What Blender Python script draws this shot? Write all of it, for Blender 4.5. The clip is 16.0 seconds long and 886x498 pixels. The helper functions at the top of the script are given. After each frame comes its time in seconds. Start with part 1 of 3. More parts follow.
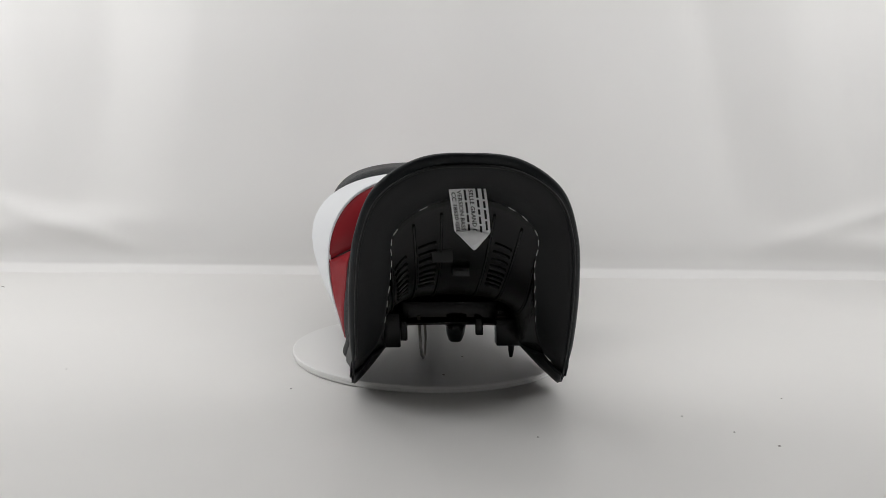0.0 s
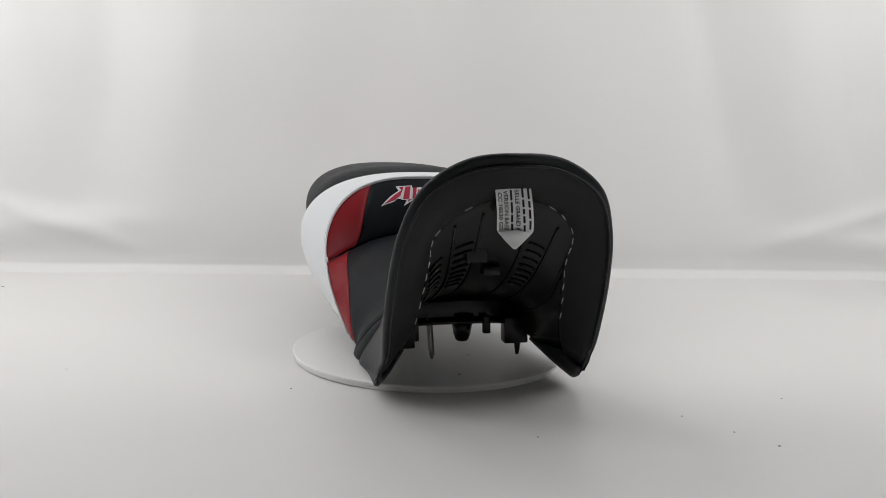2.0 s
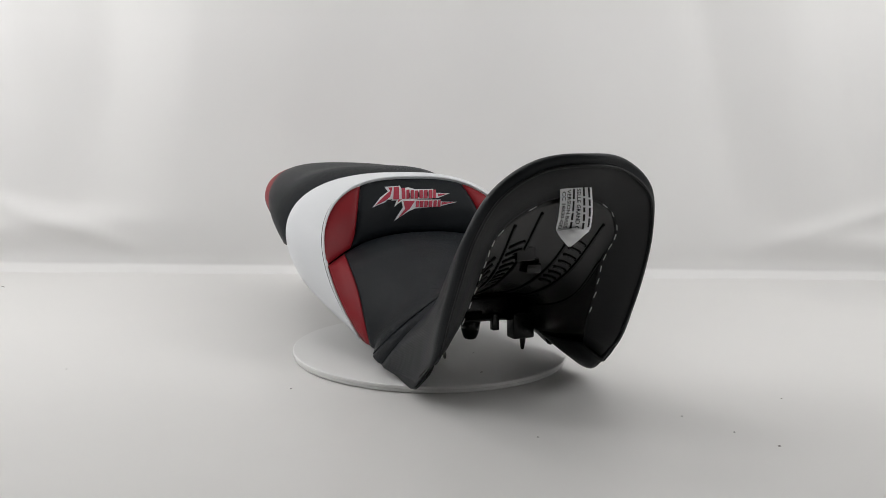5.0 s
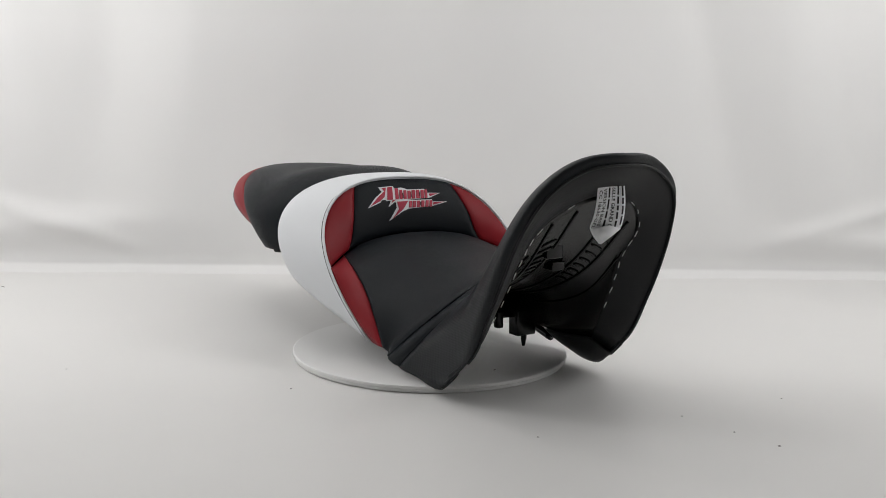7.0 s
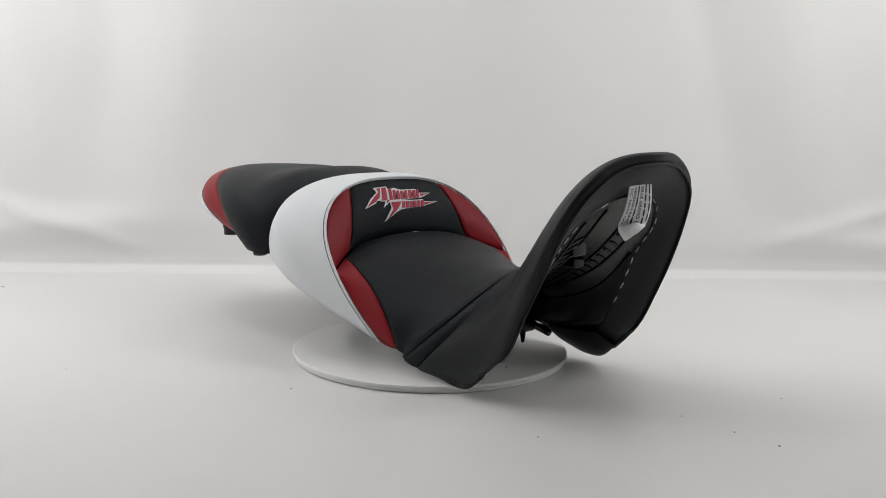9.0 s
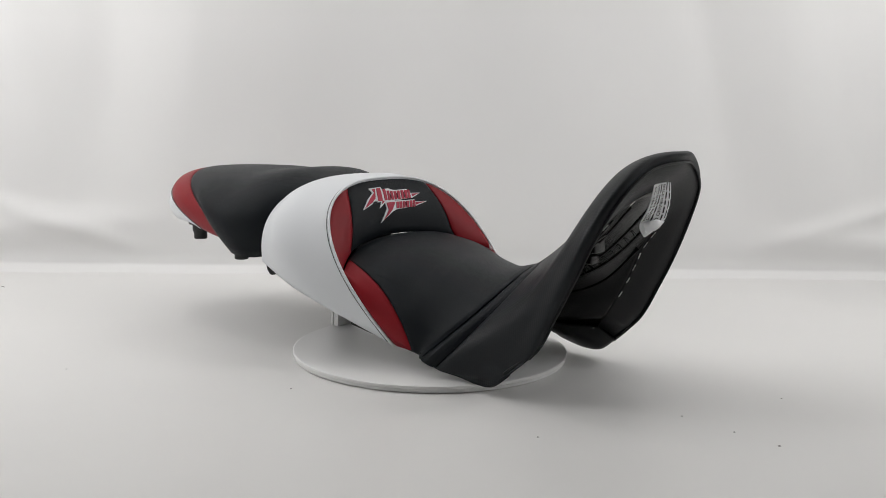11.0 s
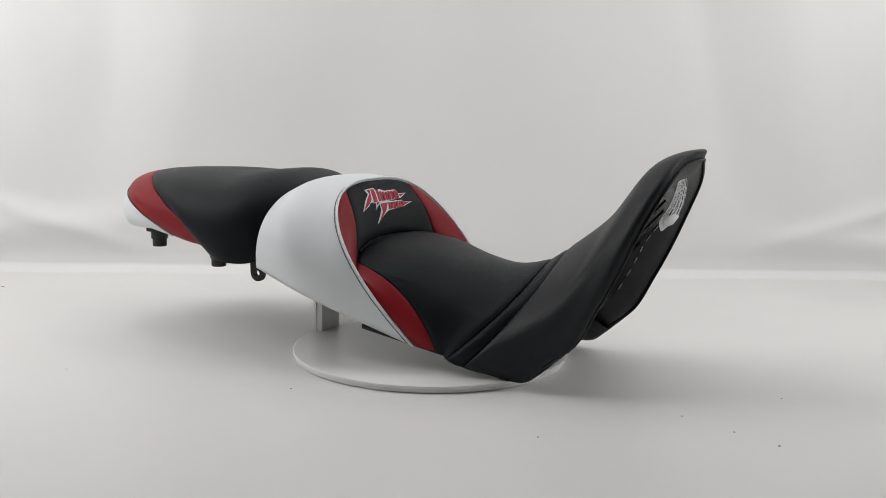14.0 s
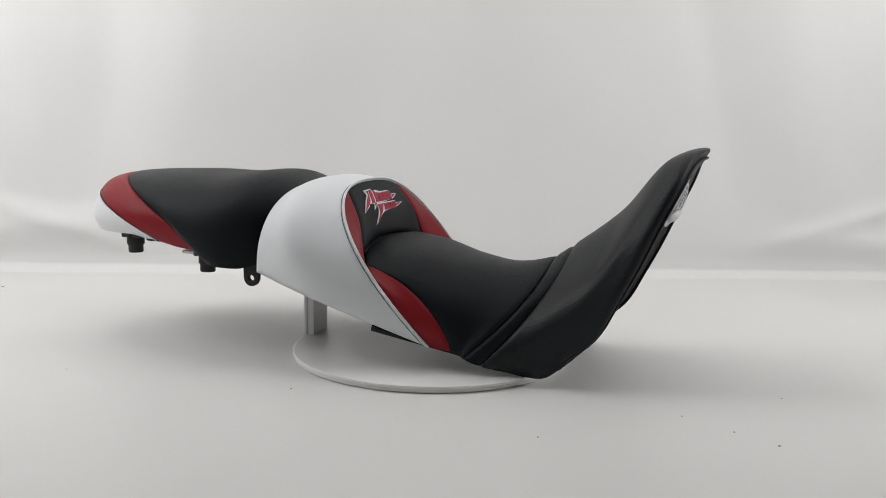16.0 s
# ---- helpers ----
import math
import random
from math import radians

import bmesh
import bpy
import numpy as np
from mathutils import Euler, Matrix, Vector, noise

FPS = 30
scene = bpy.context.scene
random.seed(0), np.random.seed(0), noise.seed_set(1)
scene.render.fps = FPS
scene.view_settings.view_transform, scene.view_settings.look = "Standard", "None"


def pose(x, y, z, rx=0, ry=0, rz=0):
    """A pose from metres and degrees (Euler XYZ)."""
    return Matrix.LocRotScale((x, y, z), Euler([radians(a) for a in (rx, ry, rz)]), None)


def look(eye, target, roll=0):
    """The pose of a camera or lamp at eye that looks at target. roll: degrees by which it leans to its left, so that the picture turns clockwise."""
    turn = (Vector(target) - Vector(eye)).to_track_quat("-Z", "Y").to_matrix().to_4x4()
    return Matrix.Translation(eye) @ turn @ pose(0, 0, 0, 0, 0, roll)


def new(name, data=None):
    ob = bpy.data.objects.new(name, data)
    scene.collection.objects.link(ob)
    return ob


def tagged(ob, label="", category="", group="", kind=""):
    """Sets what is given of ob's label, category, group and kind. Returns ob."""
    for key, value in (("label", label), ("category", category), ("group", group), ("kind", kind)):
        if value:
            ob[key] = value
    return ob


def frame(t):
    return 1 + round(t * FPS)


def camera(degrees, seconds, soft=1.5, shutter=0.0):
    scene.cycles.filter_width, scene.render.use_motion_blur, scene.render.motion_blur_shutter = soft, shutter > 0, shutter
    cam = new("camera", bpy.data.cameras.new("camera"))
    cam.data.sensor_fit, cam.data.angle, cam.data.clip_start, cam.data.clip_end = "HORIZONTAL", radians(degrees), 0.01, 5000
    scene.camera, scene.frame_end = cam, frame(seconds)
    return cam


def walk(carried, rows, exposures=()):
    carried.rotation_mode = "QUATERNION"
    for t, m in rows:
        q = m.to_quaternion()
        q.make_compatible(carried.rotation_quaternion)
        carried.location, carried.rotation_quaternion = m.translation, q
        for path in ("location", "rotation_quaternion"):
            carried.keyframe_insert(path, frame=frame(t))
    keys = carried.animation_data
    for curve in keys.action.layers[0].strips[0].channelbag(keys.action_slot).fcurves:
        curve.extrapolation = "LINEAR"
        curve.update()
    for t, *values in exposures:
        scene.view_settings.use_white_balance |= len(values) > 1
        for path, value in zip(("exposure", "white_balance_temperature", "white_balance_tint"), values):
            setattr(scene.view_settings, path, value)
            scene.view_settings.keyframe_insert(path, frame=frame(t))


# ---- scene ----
# camera: stands still on a tripod before the turntable
cam = camera(51.78, 16.0, soft=0.6)
EYE, YAW, PITCH, ROLL = Vector((0.0, -1.2449, 0.3259)), 0.01248, 0.15015, 0.997
AIM = Vector((math.sin(YAW) * math.cos(PITCH), math.cos(YAW) * math.cos(PITCH), -math.sin(PITCH)))
STAND = look(EYE, EYE + AIM, ROLL)
walk(cam, [(0.0, STAND), (16.0, STAND)], [(0.0, 0.0), (16.0, 0.0)])

# ---- light: unseen lamps at the roof and sides of a white fabric studio tent ----
FLOOR = -0.010
world = bpy.data.worlds.new("studio")
scene.world = world
world.use_nodes = True
world.node_tree.nodes["Background"].inputs[0].default_value = (0.9, 0.95, 1.0, 1)
world.node_tree.nodes["Background"].inputs[1].default_value = 0.22


def area(name, eye, target, sx, sy, watts, colour):
    data = bpy.data.lights.new(name, "AREA")
    data.shape, data.size, data.size_y, data.energy, data.color = "RECTANGLE", sx, sy, watts, colour
    ob = new(name, data)
    ob.matrix_world = look(eye, target)
    return ob


area("roof_light", (-0.62, 0.22, 1.5), (-0.50, 0.2, 0.0), 0.30, 0.50, 2.3, (0.998, 0.986, 0.975))
area("roof_light", (0.58, 0.22, 1.5), (0.45, 0.2, 0.0), 0.55, 0.80, 0.95, (0.998, 0.986, 0.975))
area("side_light", (-1.22, -0.1, 0.95), (-0.40, 0.62, 0.75), 0.7, 0.9, 11.8, (0.998, 0.986, 0.988))
area("side_light", (1.22, -0.1, 0.95), (0.40, 0.62, 0.75), 0.7, 0.9, 9.7, (0.998, 0.986, 0.988))


# ---- materials ----
def material(name, colour, rough=0.5, metal=0.0, spec=0.5, var=0.0, var_scale=8.0, bump=0.0, bump_scale=400.0,
             kind="noise", sheen=0.0, rough_var=0.0):
    m = bpy.data.materials.new(name)
    m.use_nodes = True
    nt = m.node_tree
    b = nt.nodes["Principled BSDF"]
    b.inputs["Roughness"].default_value = rough
    b.inputs["Metallic"].default_value = metal
    b.inputs["Specular IOR Level"].default_value = spec
    b.inputs["Sheen Weight"].default_value = sheen
    b.inputs["Base Color"].default_value = (*colour, 1)
    co = nt.nodes.new("ShaderNodeTexCoord")
    if var > 0:
        n = nt.nodes.new("ShaderNodeTexNoise")
        n.inputs["Scale"].default_value, n.inputs["Detail"].default_value = var_scale, 6
        nt.links.new(co.outputs["Object"], n.inputs["Vector"])
        ramp = nt.nodes.new("ShaderNodeMix")
        ramp.data_type = "RGBA"
        ramp.inputs[6].default_value = (*[c * (1 - var) for c in colour], 1)
        ramp.inputs[7].default_value = (*[min(1, c * (1 + var)) for c in colour], 1)
        nt.links.new(n.outputs["Fac"], ramp.inputs[0])
        nt.links.new(ramp.outputs[2], b.inputs["Base Color"])
        if rough_var > 0:
            mr = nt.nodes.new("ShaderNodeMapRange")
            mr.inputs["To Min"].default_value, mr.inputs["To Max"].default_value = rough - rough_var, rough + rough_var
            nt.links.new(n.outputs["Fac"], mr.inputs["Value"])
            nt.links.new(mr.outputs["Result"], b.inputs["Roughness"])
    if bump > 0:
        if kind == "noise":
            t = nt.nodes.new("ShaderNodeTexNoise")
            t.inputs["Detail"].default_value = 3
            out = t.outputs["Fac"]
        else:
            t = nt.nodes.new("ShaderNodeTexVoronoi")
            t.feature = "DISTANCE_TO_EDGE" if kind == "grain" else "F1"
            out = t.outputs["Distance"]
            if kind == "dots":
                t.inputs["Randomness"].default_value = 0.0
        t.inputs["Scale"].default_value = bump_scale
        nt.links.new(co.outputs["Object"], t.inputs["Vector"])
        bp = nt.nodes.new("ShaderNodeBump")
        bp.inputs["Strength"].default_value, bp.inputs["Distance"].default_value = bump, 0.001
        nt.links.new(out, bp.inputs["Height"])
        nt.links.new(bp.outputs["Normal"], b.inputs["Normal"])
    return m


BLACK = material("black_vinyl", (0.0054, 0.0078, 0.0102), 0.42, spec=0.155, var=0.12, var_scale=14, bump=0.4, bump_scale=900, kind="grain", rough_var=0.05)
NOSE = material("black_textured_vinyl", (0.0066, 0.0088, 0.0110), 0.44, spec=0.27, var=0.12, var_scale=14, bump=0.26, bump_scale=330, kind="dots", rough_var=0.05)
BAND = material("black_lining_vinyl", (0.0105, 0.0112, 0.0122), 0.5, spec=0.3, var=0.15, var_scale=20, bump=0.3, bump_scale=700, kind="grain")
RED = material("red_vinyl", (0.235, 0.0085, 0.0145), 0.42, spec=0.2, var=0.08, var_scale=12, bump=0.25, bump_scale=900, kind="grain", rough_var=0.05)
WHITE = material("white_vinyl", (0.73, 0.75, 0.77), 0.45, var=0.015, var_scale=10, bump=0.2, bump_scale=900, kind="grain", rough_var=0.05)
PLASTIC = material("black_plastic", (0.0035, 0.0038, 0.0042), 0.27, spec=0.42, var=0.3, var_scale=30, bump=0.2, bump_scale=250)
RUBBER = material("black_rubber", (0.012, 0.012, 0.012), 0.6, var=0.2, var_scale=40)
STEEL = material("bare_steel", (0.45, 0.44, 0.42), 0.32, metal=1.0, var=0.15, var_scale=60)
THREAD = material("pale_thread", (0.74, 0.75, 0.77), 0.6, var=0.1, var_scale=300)
DARK_THREAD = material("dark_thread", (0.03, 0.02, 0.03), 0.7)
RED_THREAD = material("red_thread", (0.42, 0.012, 0.045), 0.5, var=0.15, var_scale=500, bump=0.5, bump_scale=1500)
STAPLE = material("staple_wire", (0.62, 0.62, 0.62), 0.4, metal=0.5)
TAG = material("tag_fabric", (0.84, 0.85, 0.86), 0.6, var=0.05, var_scale=60, bump=0.5, bump_scale=160)
INK = material("black_ink", (0.015, 0.015, 0.018), 0.7)
BOARD = material("white_foam_board", (0.84, 0.84, 0.83), 0.34, var=0.02, var_scale=5, bump=0.006, bump_scale=40)
BOARD_EDGE = material("board_edge", (0.80, 0.80, 0.79), 0.7, var=0.08, var_scale=60)
SHEET = material("white_studio_sheet", (0.765, 0.76, 0.745), 0.42, var=0.045, var_scale=3.5, bump=0.05, bump_scale=14, rough_var=0.1)
FABRIC = material("white_tent_fabric", (0.80, 0.798, 0.79), 0.85, var=0.045, var_scale=2.2, bump=0.12, bump_scale=7)
# dark grey for the unseen front wall, so that little light bounces off it
UNSEEN_DARK = material("dark_unseen_wall", (0.10, 0.10, 0.10), 0.9, var=0.1, var_scale=3)
DIRT = material("dark_speck", (0.10, 0.09, 0.08), 0.8)


# ---- mesh helpers ----
def link(name, bm, mat, parent=None, label="", smooth=True):
    me = bpy.data.meshes.new(name)
    bm.to_mesh(me)
    bm.free()
    if mat:
        me.materials.append(mat)
    if smooth:
        me.shade_smooth()
    ob = new(name, me)
    ob.parent = parent
    return tagged(ob, label)


def part(name, bm, mat, parent, label="", smooth=True):
    return link(name, bm, mat, parent, label, smooth)


def thing(name, label, category, group=""):
    return tagged(new(name), label, category, group)


def box(bm, lo, hi, bevel=0.0):
    m = Matrix.LocRotScale((Vector(lo) + Vector(hi)) / 2, None, Vector(hi) - Vector(lo))
    r = bmesh.ops.create_cube(bm, size=1.0, matrix=m)
    if bevel > 0:
        es = list({e for v in r["verts"] for e in v.link_edges})
        bmesh.ops.bevel(bm, geom=es, offset=bevel, segments=2, affect="EDGES", profile=0.6)
    return bm


def lathe(bm, rings, segs, m=Matrix()):
    """rings: (radius, height) from the top down, closed at both ends."""
    loops = [[bm.verts.new(m @ Vector((r * math.cos(k * math.tau / segs), r * math.sin(k * math.tau / segs), z)))
              for k in range(segs)] for r, z in rings]
    for a, b in zip(loops, loops[1:]):
        for k in range(segs):
            bm.faces.new((a[k], b[k], b[(k + 1) % segs], a[(k + 1) % segs]))
    bm.faces.new(loops[0])
    bm.faces.new(loops[-1][::-1])
    return bm


def tube(bm, pts, radius, segs=8, closed=False):
    pts = [Vector(p) for p in pts]
    loops = []
    side = None
    for i, p in enumerate(pts):
        a, b = pts[max(i - 1, 0)], pts[min(i + 1, len(pts) - 1)]
        d = (b - a).normalized()
        if side is None:
            side = d.orthogonal().normalized()
        side = (side - d * side.dot(d)).normalized()
        up = d.cross(side)
        loops.append([bm.verts.new(p + radius * (math.cos(k * math.tau / segs) * side + math.sin(k * math.tau / segs) * up)) for k in range(segs)])
    for a, b in zip(loops, loops[1:]):
        for k in range(segs):
            bm.faces.new((a[k], a[(k + 1) % segs], b[(k + 1) % segs], b[k]))
    bm.faces.new(loops[0][::-1])
    bm.faces.new(loops[-1])
    return bm


def sheet(fn, nr, nq, seam=(1, 1, 1, 1), depth=0.0018, reach=0.0045, out=1):
    """A grid over the unit square, sunk along those borders (r low, r high, q low, q high) that are sewn."""
    g = [[fn(i / nr, j / nq) for j in range(nq + 1)] for i in range(nr + 1)]
    a = np.array([[tuple(p) for p in row] for row in g])
    dr, dq = np.gradient(a, axis=0), np.gradient(a, axis=1)
    n = np.cross(dr, dq) * out
    n /= np.maximum(np.linalg.norm(n, axis=2, keepdims=True), 1e-12)
    lr = np.concatenate([np.zeros((1, nq + 1)), np.cumsum(np.linalg.norm(np.diff(a, axis=0), axis=2), axis=0)])
    lq = np.concatenate([np.zeros((nr + 1, 1)), np.cumsum(np.linalg.norm(np.diff(a, axis=1), axis=2), axis=1)], axis=1)
    sink = np.zeros((nr + 1, nq + 1))
    for on, d in zip(seam, (lr, lr[-1:] - lr, lq, lq[:, -1:] - lq)):
        if on:
            sink = np.maximum(sink, np.exp(-(d / reach) ** 2))
    a = a - n * (depth * sink)[:, :, None]
    bm = bmesh.new()
    vs = [[bm.verts.new(a[i, j]) for j in range(nq + 1)] for i in range(nr + 1)]
    for i in range(nr):
        for j in range(nq):
            f = (vs[i][j], vs[i + 1][j], vs[i + 1][j + 1], vs[i][j + 1])
            bm.faces.new(f if out > 0 else f[::-1])
    bmesh.ops.remove_doubles(bm, verts=bm.verts, dist=1e-6)
    return bm


def thicken(ob, t=0.003):
    md = ob.modifiers.new("thickness", "SOLIDIFY")
    md.thickness, md.offset = t, -1.0
    return ob


def smoothstep(x):
    x = max(0.0, min(1.0, x))
    return x * x * (3 - 2 * x)


def mix(a, b, k):
    return a + (b - a) * k


# ---- the seat's own space: across, forward, up ----
PSI, OFF = radians(4.4), 0.0088


def seat_place(a, s, z):
    return Vector((OFF + a * math.cos(PSI) + s * math.sin(PSI), a * math.sin(PSI) - s * math.cos(PSI), z))


def rib_curve(cs, cz, es, ez, w, tuck, n, k, skew=0.0):
    """An arched section: its crown, its lower edges, half width, tuck, squareness, sweep and skew."""
    def at(v):
        phi = min(abs(v), 1.0) * math.pi / 2
        lat = math.sin(phi) ** (2 / n)
        drop = 1 - max(math.cos(phi), 0.0) ** (2 / n)
        a = w * lat - tuck * drop ** 2
        return Vector((math.copysign(a, v) if v else 0.0, cs + (es - cs) * drop ** k + math.copysign(skew * a, v), cz + (ez - cz) * drop))
    return at


def arch(half, like, skew=0.0):
    """A section whose half outline runs through stations (across, forward, up) from the crown down, spaced as the section like."""
    p = [Vector(q) for q in half]
    p = [Vector((-p[1].x, p[1].y, p[1].z))] + p + [2 * p[-1] - p[-2]]
    line = []
    for i in range(1, len(p) - 2):
        for f in np.linspace(0, 1, 16, endpoint=i == len(p) - 3):
            p0, p1, p2, p3 = p[i - 1:i + 3]
            line.append(0.5 * (2 * p1 + (p2 - p0) * f + (2 * p0 - 5 * p1 + 4 * p2 - p3) * f * f + (3 * p1 - p0 - 3 * p2 + p3) * f ** 3))
    line = np.array([tuple(q) for q in line])
    run = np.concatenate([[0], np.cumsum(np.linalg.norm(np.diff(line, axis=0), axis=1))])
    vs = np.linspace(0, 1, 120)
    ref = np.array([tuple(like(v)) for v in vs])
    share = np.concatenate([[0], np.cumsum(np.linalg.norm(np.diff(ref, axis=0), axis=1))])
    def at(v):
        x = np.interp(min(abs(v), 1.0), vs, share) / share[-1] * run[-1]
        a, s, z = [float(np.interp(x, run, line[:, k])) for k in range(3)]
        return Vector((math.copysign(a, v), s + math.copysign(skew * a, v), z))
    return at


def carried_along(curve, old, changed, k):
    """A section moved by a share of the way from one section to another."""
    return lambda v: curve(v) + k * (changed(v) - old(v))


def loft(curves):
    def at(u, v):
        u = max(0.0, min(len(curves) - 1.0, u))
        i = min(int(u), len(curves) - 2)
        f = u - i
        p1, p2 = curves[i](v), curves[i + 1](v)
        p0 = curves[i - 1](v) if i > 0 else 2 * p1 - p2
        p3 = curves[i + 2](v) if i + 2 < len(curves) else 2 * p2 - p1
        l0, l1, l2 = [max((y - x).length, 1e-5) ** 0.5 for x, y in ((p0, p1), (p1, p2), (p2, p3))]
        m1 = (p1 - p0) / l0 - (p2 - p0) / (l0 + l1) + (p2 - p1) / l1
        m2 = (p2 - p1) / l1 - (p3 - p1) / (l1 + l2) + (p3 - p2) / l2
        m1, m2 = m1 * l1, m2 * l1
        return (2 * f ** 3 - 3 * f ** 2 + 1) * p1 + (f ** 3 - 2 * f ** 2 + f) * m1 + (3 * f ** 2 - 2 * f ** 3) * p2 + (f ** 3 - f ** 2) * m2
    return at


#                    crown s,  z,     edge s,  z,    width, tuck,  n,   sweep
REAR0 = rib_curve(-0.179, 0.223, -0.195, 0.113, 0.163, 0.012, 2.6, 1.0)
REAR1 = rib_curve(-0.150, 0.233, -0.105, 0.088, 0.201, 0.033, 2.55, 1.15, 0.02)
PIPE = rib_curve(-0.097, 0.2292, 0.0415, 0.031, 0.1745, 0.038, 2.75, 1.12, 0.025)
CUSH1 = rib_curve(-0.015, 0.149, 0.052, 0.030, 0.156, 0.020, 2.7, 1.3)
CUSH2 = rib_curve(0.055, 0.1325, 0.068, 0.028, 0.141, 0.006, 2.3, 1.3)
CUSH3 = rib_curve(0.115, 0.1255, 0.077, 0.0245, 0.134, 0.003, 2.0, 1.45)
SEAM1 = rib_curve(0.169, 0.1378, 0.082, 0.0218, 0.1312, -0.006, 1.72, 1.6)
SEAM2 = rib_curve(0.1942, 0.1545, 0.106, 0.0125, 0.129, -0.006, 1.65, 1.5)
# the rim stands a little askew to the seat's length
RIM_PLAIN = rib_curve(0.356, 0.277, 0.2105, 0.0225, 0.128, 0.004, 2.8, 1.6)
RIM = arch([(0, 0.3588, 0.2755), (0.0503, 0.3490, 0.2690), (0.0918, 0.3380, 0.2417), (0.1111, 0.3181, 0.1970), (0.1175, 0.2975, 0.1494),
            (0.1200, 0.2742, 0.1027), (0.1205, 0.2491, 0.0570), (0.1245, 0.2095, 0.0215)], RIM_PLAIN, 0.02)
RIM_IN = arch([(0, 0.3232, 0.2390), (0.0460, 0.3178, 0.2273), (0.0755, 0.2986, 0.1978), (0.0780, 0.2703, 0.1589), (0.0828, 0.2486, 0.1160),
               (0.0890, 0.2238, 0.0750), (0.1040, 0.1956, 0.0403)], RIM_PLAIN)
NOSE1 = carried_along(rib_curve(0.258, 0.206, 0.138, 0.007, 0.129, 0.002, 2.15, 1.7), RIM_PLAIN, RIM, 0.25)
NOSE2 = carried_along(rib_curve(0.318, 0.276, 0.166, 0.003, 0.131, 0.006, 2.7, 1.7), RIM_PLAIN, RIM, 0.7)
NOSE3_FLAT = carried_along(rib_curve(0.344, 0.2865, 0.188, 0.005, 0.132, 0.006, 2.8, 1.65), RIM_PLAIN, RIM, 1.0)


def NOSE3(v):
    # the padded roll behind the rim's seam
    p = NOSE3_FLAT(v)
    out = Vector((p.x, 0, p.z - 0.12)).normalized()
    k = smoothstep((p.z - 0.01) / 0.06)
    return p + k * (0.0035 * abs(out.x) * out + Vector((0, 0.003 + 0.010 * (1 - abs(out.x)), 0)))


VC = 0.785
CREASE_IN = rib_curve(-0.071, 0.152, -0.022, 0.100, 0.146, 0.002, 2.0, 1.2, 0.03)


def crease(v):
    """The tuck between backrest and cushion; it runs out into the piping at both sides."""
    q = abs(v) / VC
    if q >= 1:
        return PIPE(v).lerp(CUSH1(v), 0.03)
    end = math.copysign(VC, v)
    p = CREASE_IN(math.copysign(q * 0.80, v))
    return p.lerp(PIPE(end).lerp(CUSH1(end), 0.03), smoothstep((q - 0.55) / 0.45))


WHITE_SHELL = loft([REAR0, REAR1, PIPE])
SADDLE = loft([crease, CUSH1, CUSH2, CUSH3, SEAM1, SEAM2, NOSE1, NOSE2, NOSE3, RIM])


def saddle(u, v):
    """The cushion, with its padded roll before the crease."""
    p = SADDLE(u, v)
    roll = 0.003 * math.exp(-((u - 0.42) / 0.30) ** 2) * (1 - smoothstep((abs(v) - 0.2) / 0.38))
    return p + Vector((0, -0.3 * roll, roll))


def backrest(r, v):
    p = PIPE(v).lerp(crease(v), r)
    return p + Vector((0, 1, 0.35)) * 0.008 * math.sin(math.pi * min(r, 1)) * (1 - smoothstep((abs(v) - 0.3) / 0.5))


def red_edge(r):
    return mix(0.22, 0.50, r)


def place(p):
    # the seat leans a little to one side on its stand
    return seat_place(p[0] + 0.009 - 0.036 * p[2], p[1], p[2])


def lower_red(v):
    """How far the lower red panel reaches forward, by the place down the side."""
    k = max(0.0, (v - 0.55) / 0.45)
    return 1.96 * k ** 0.30


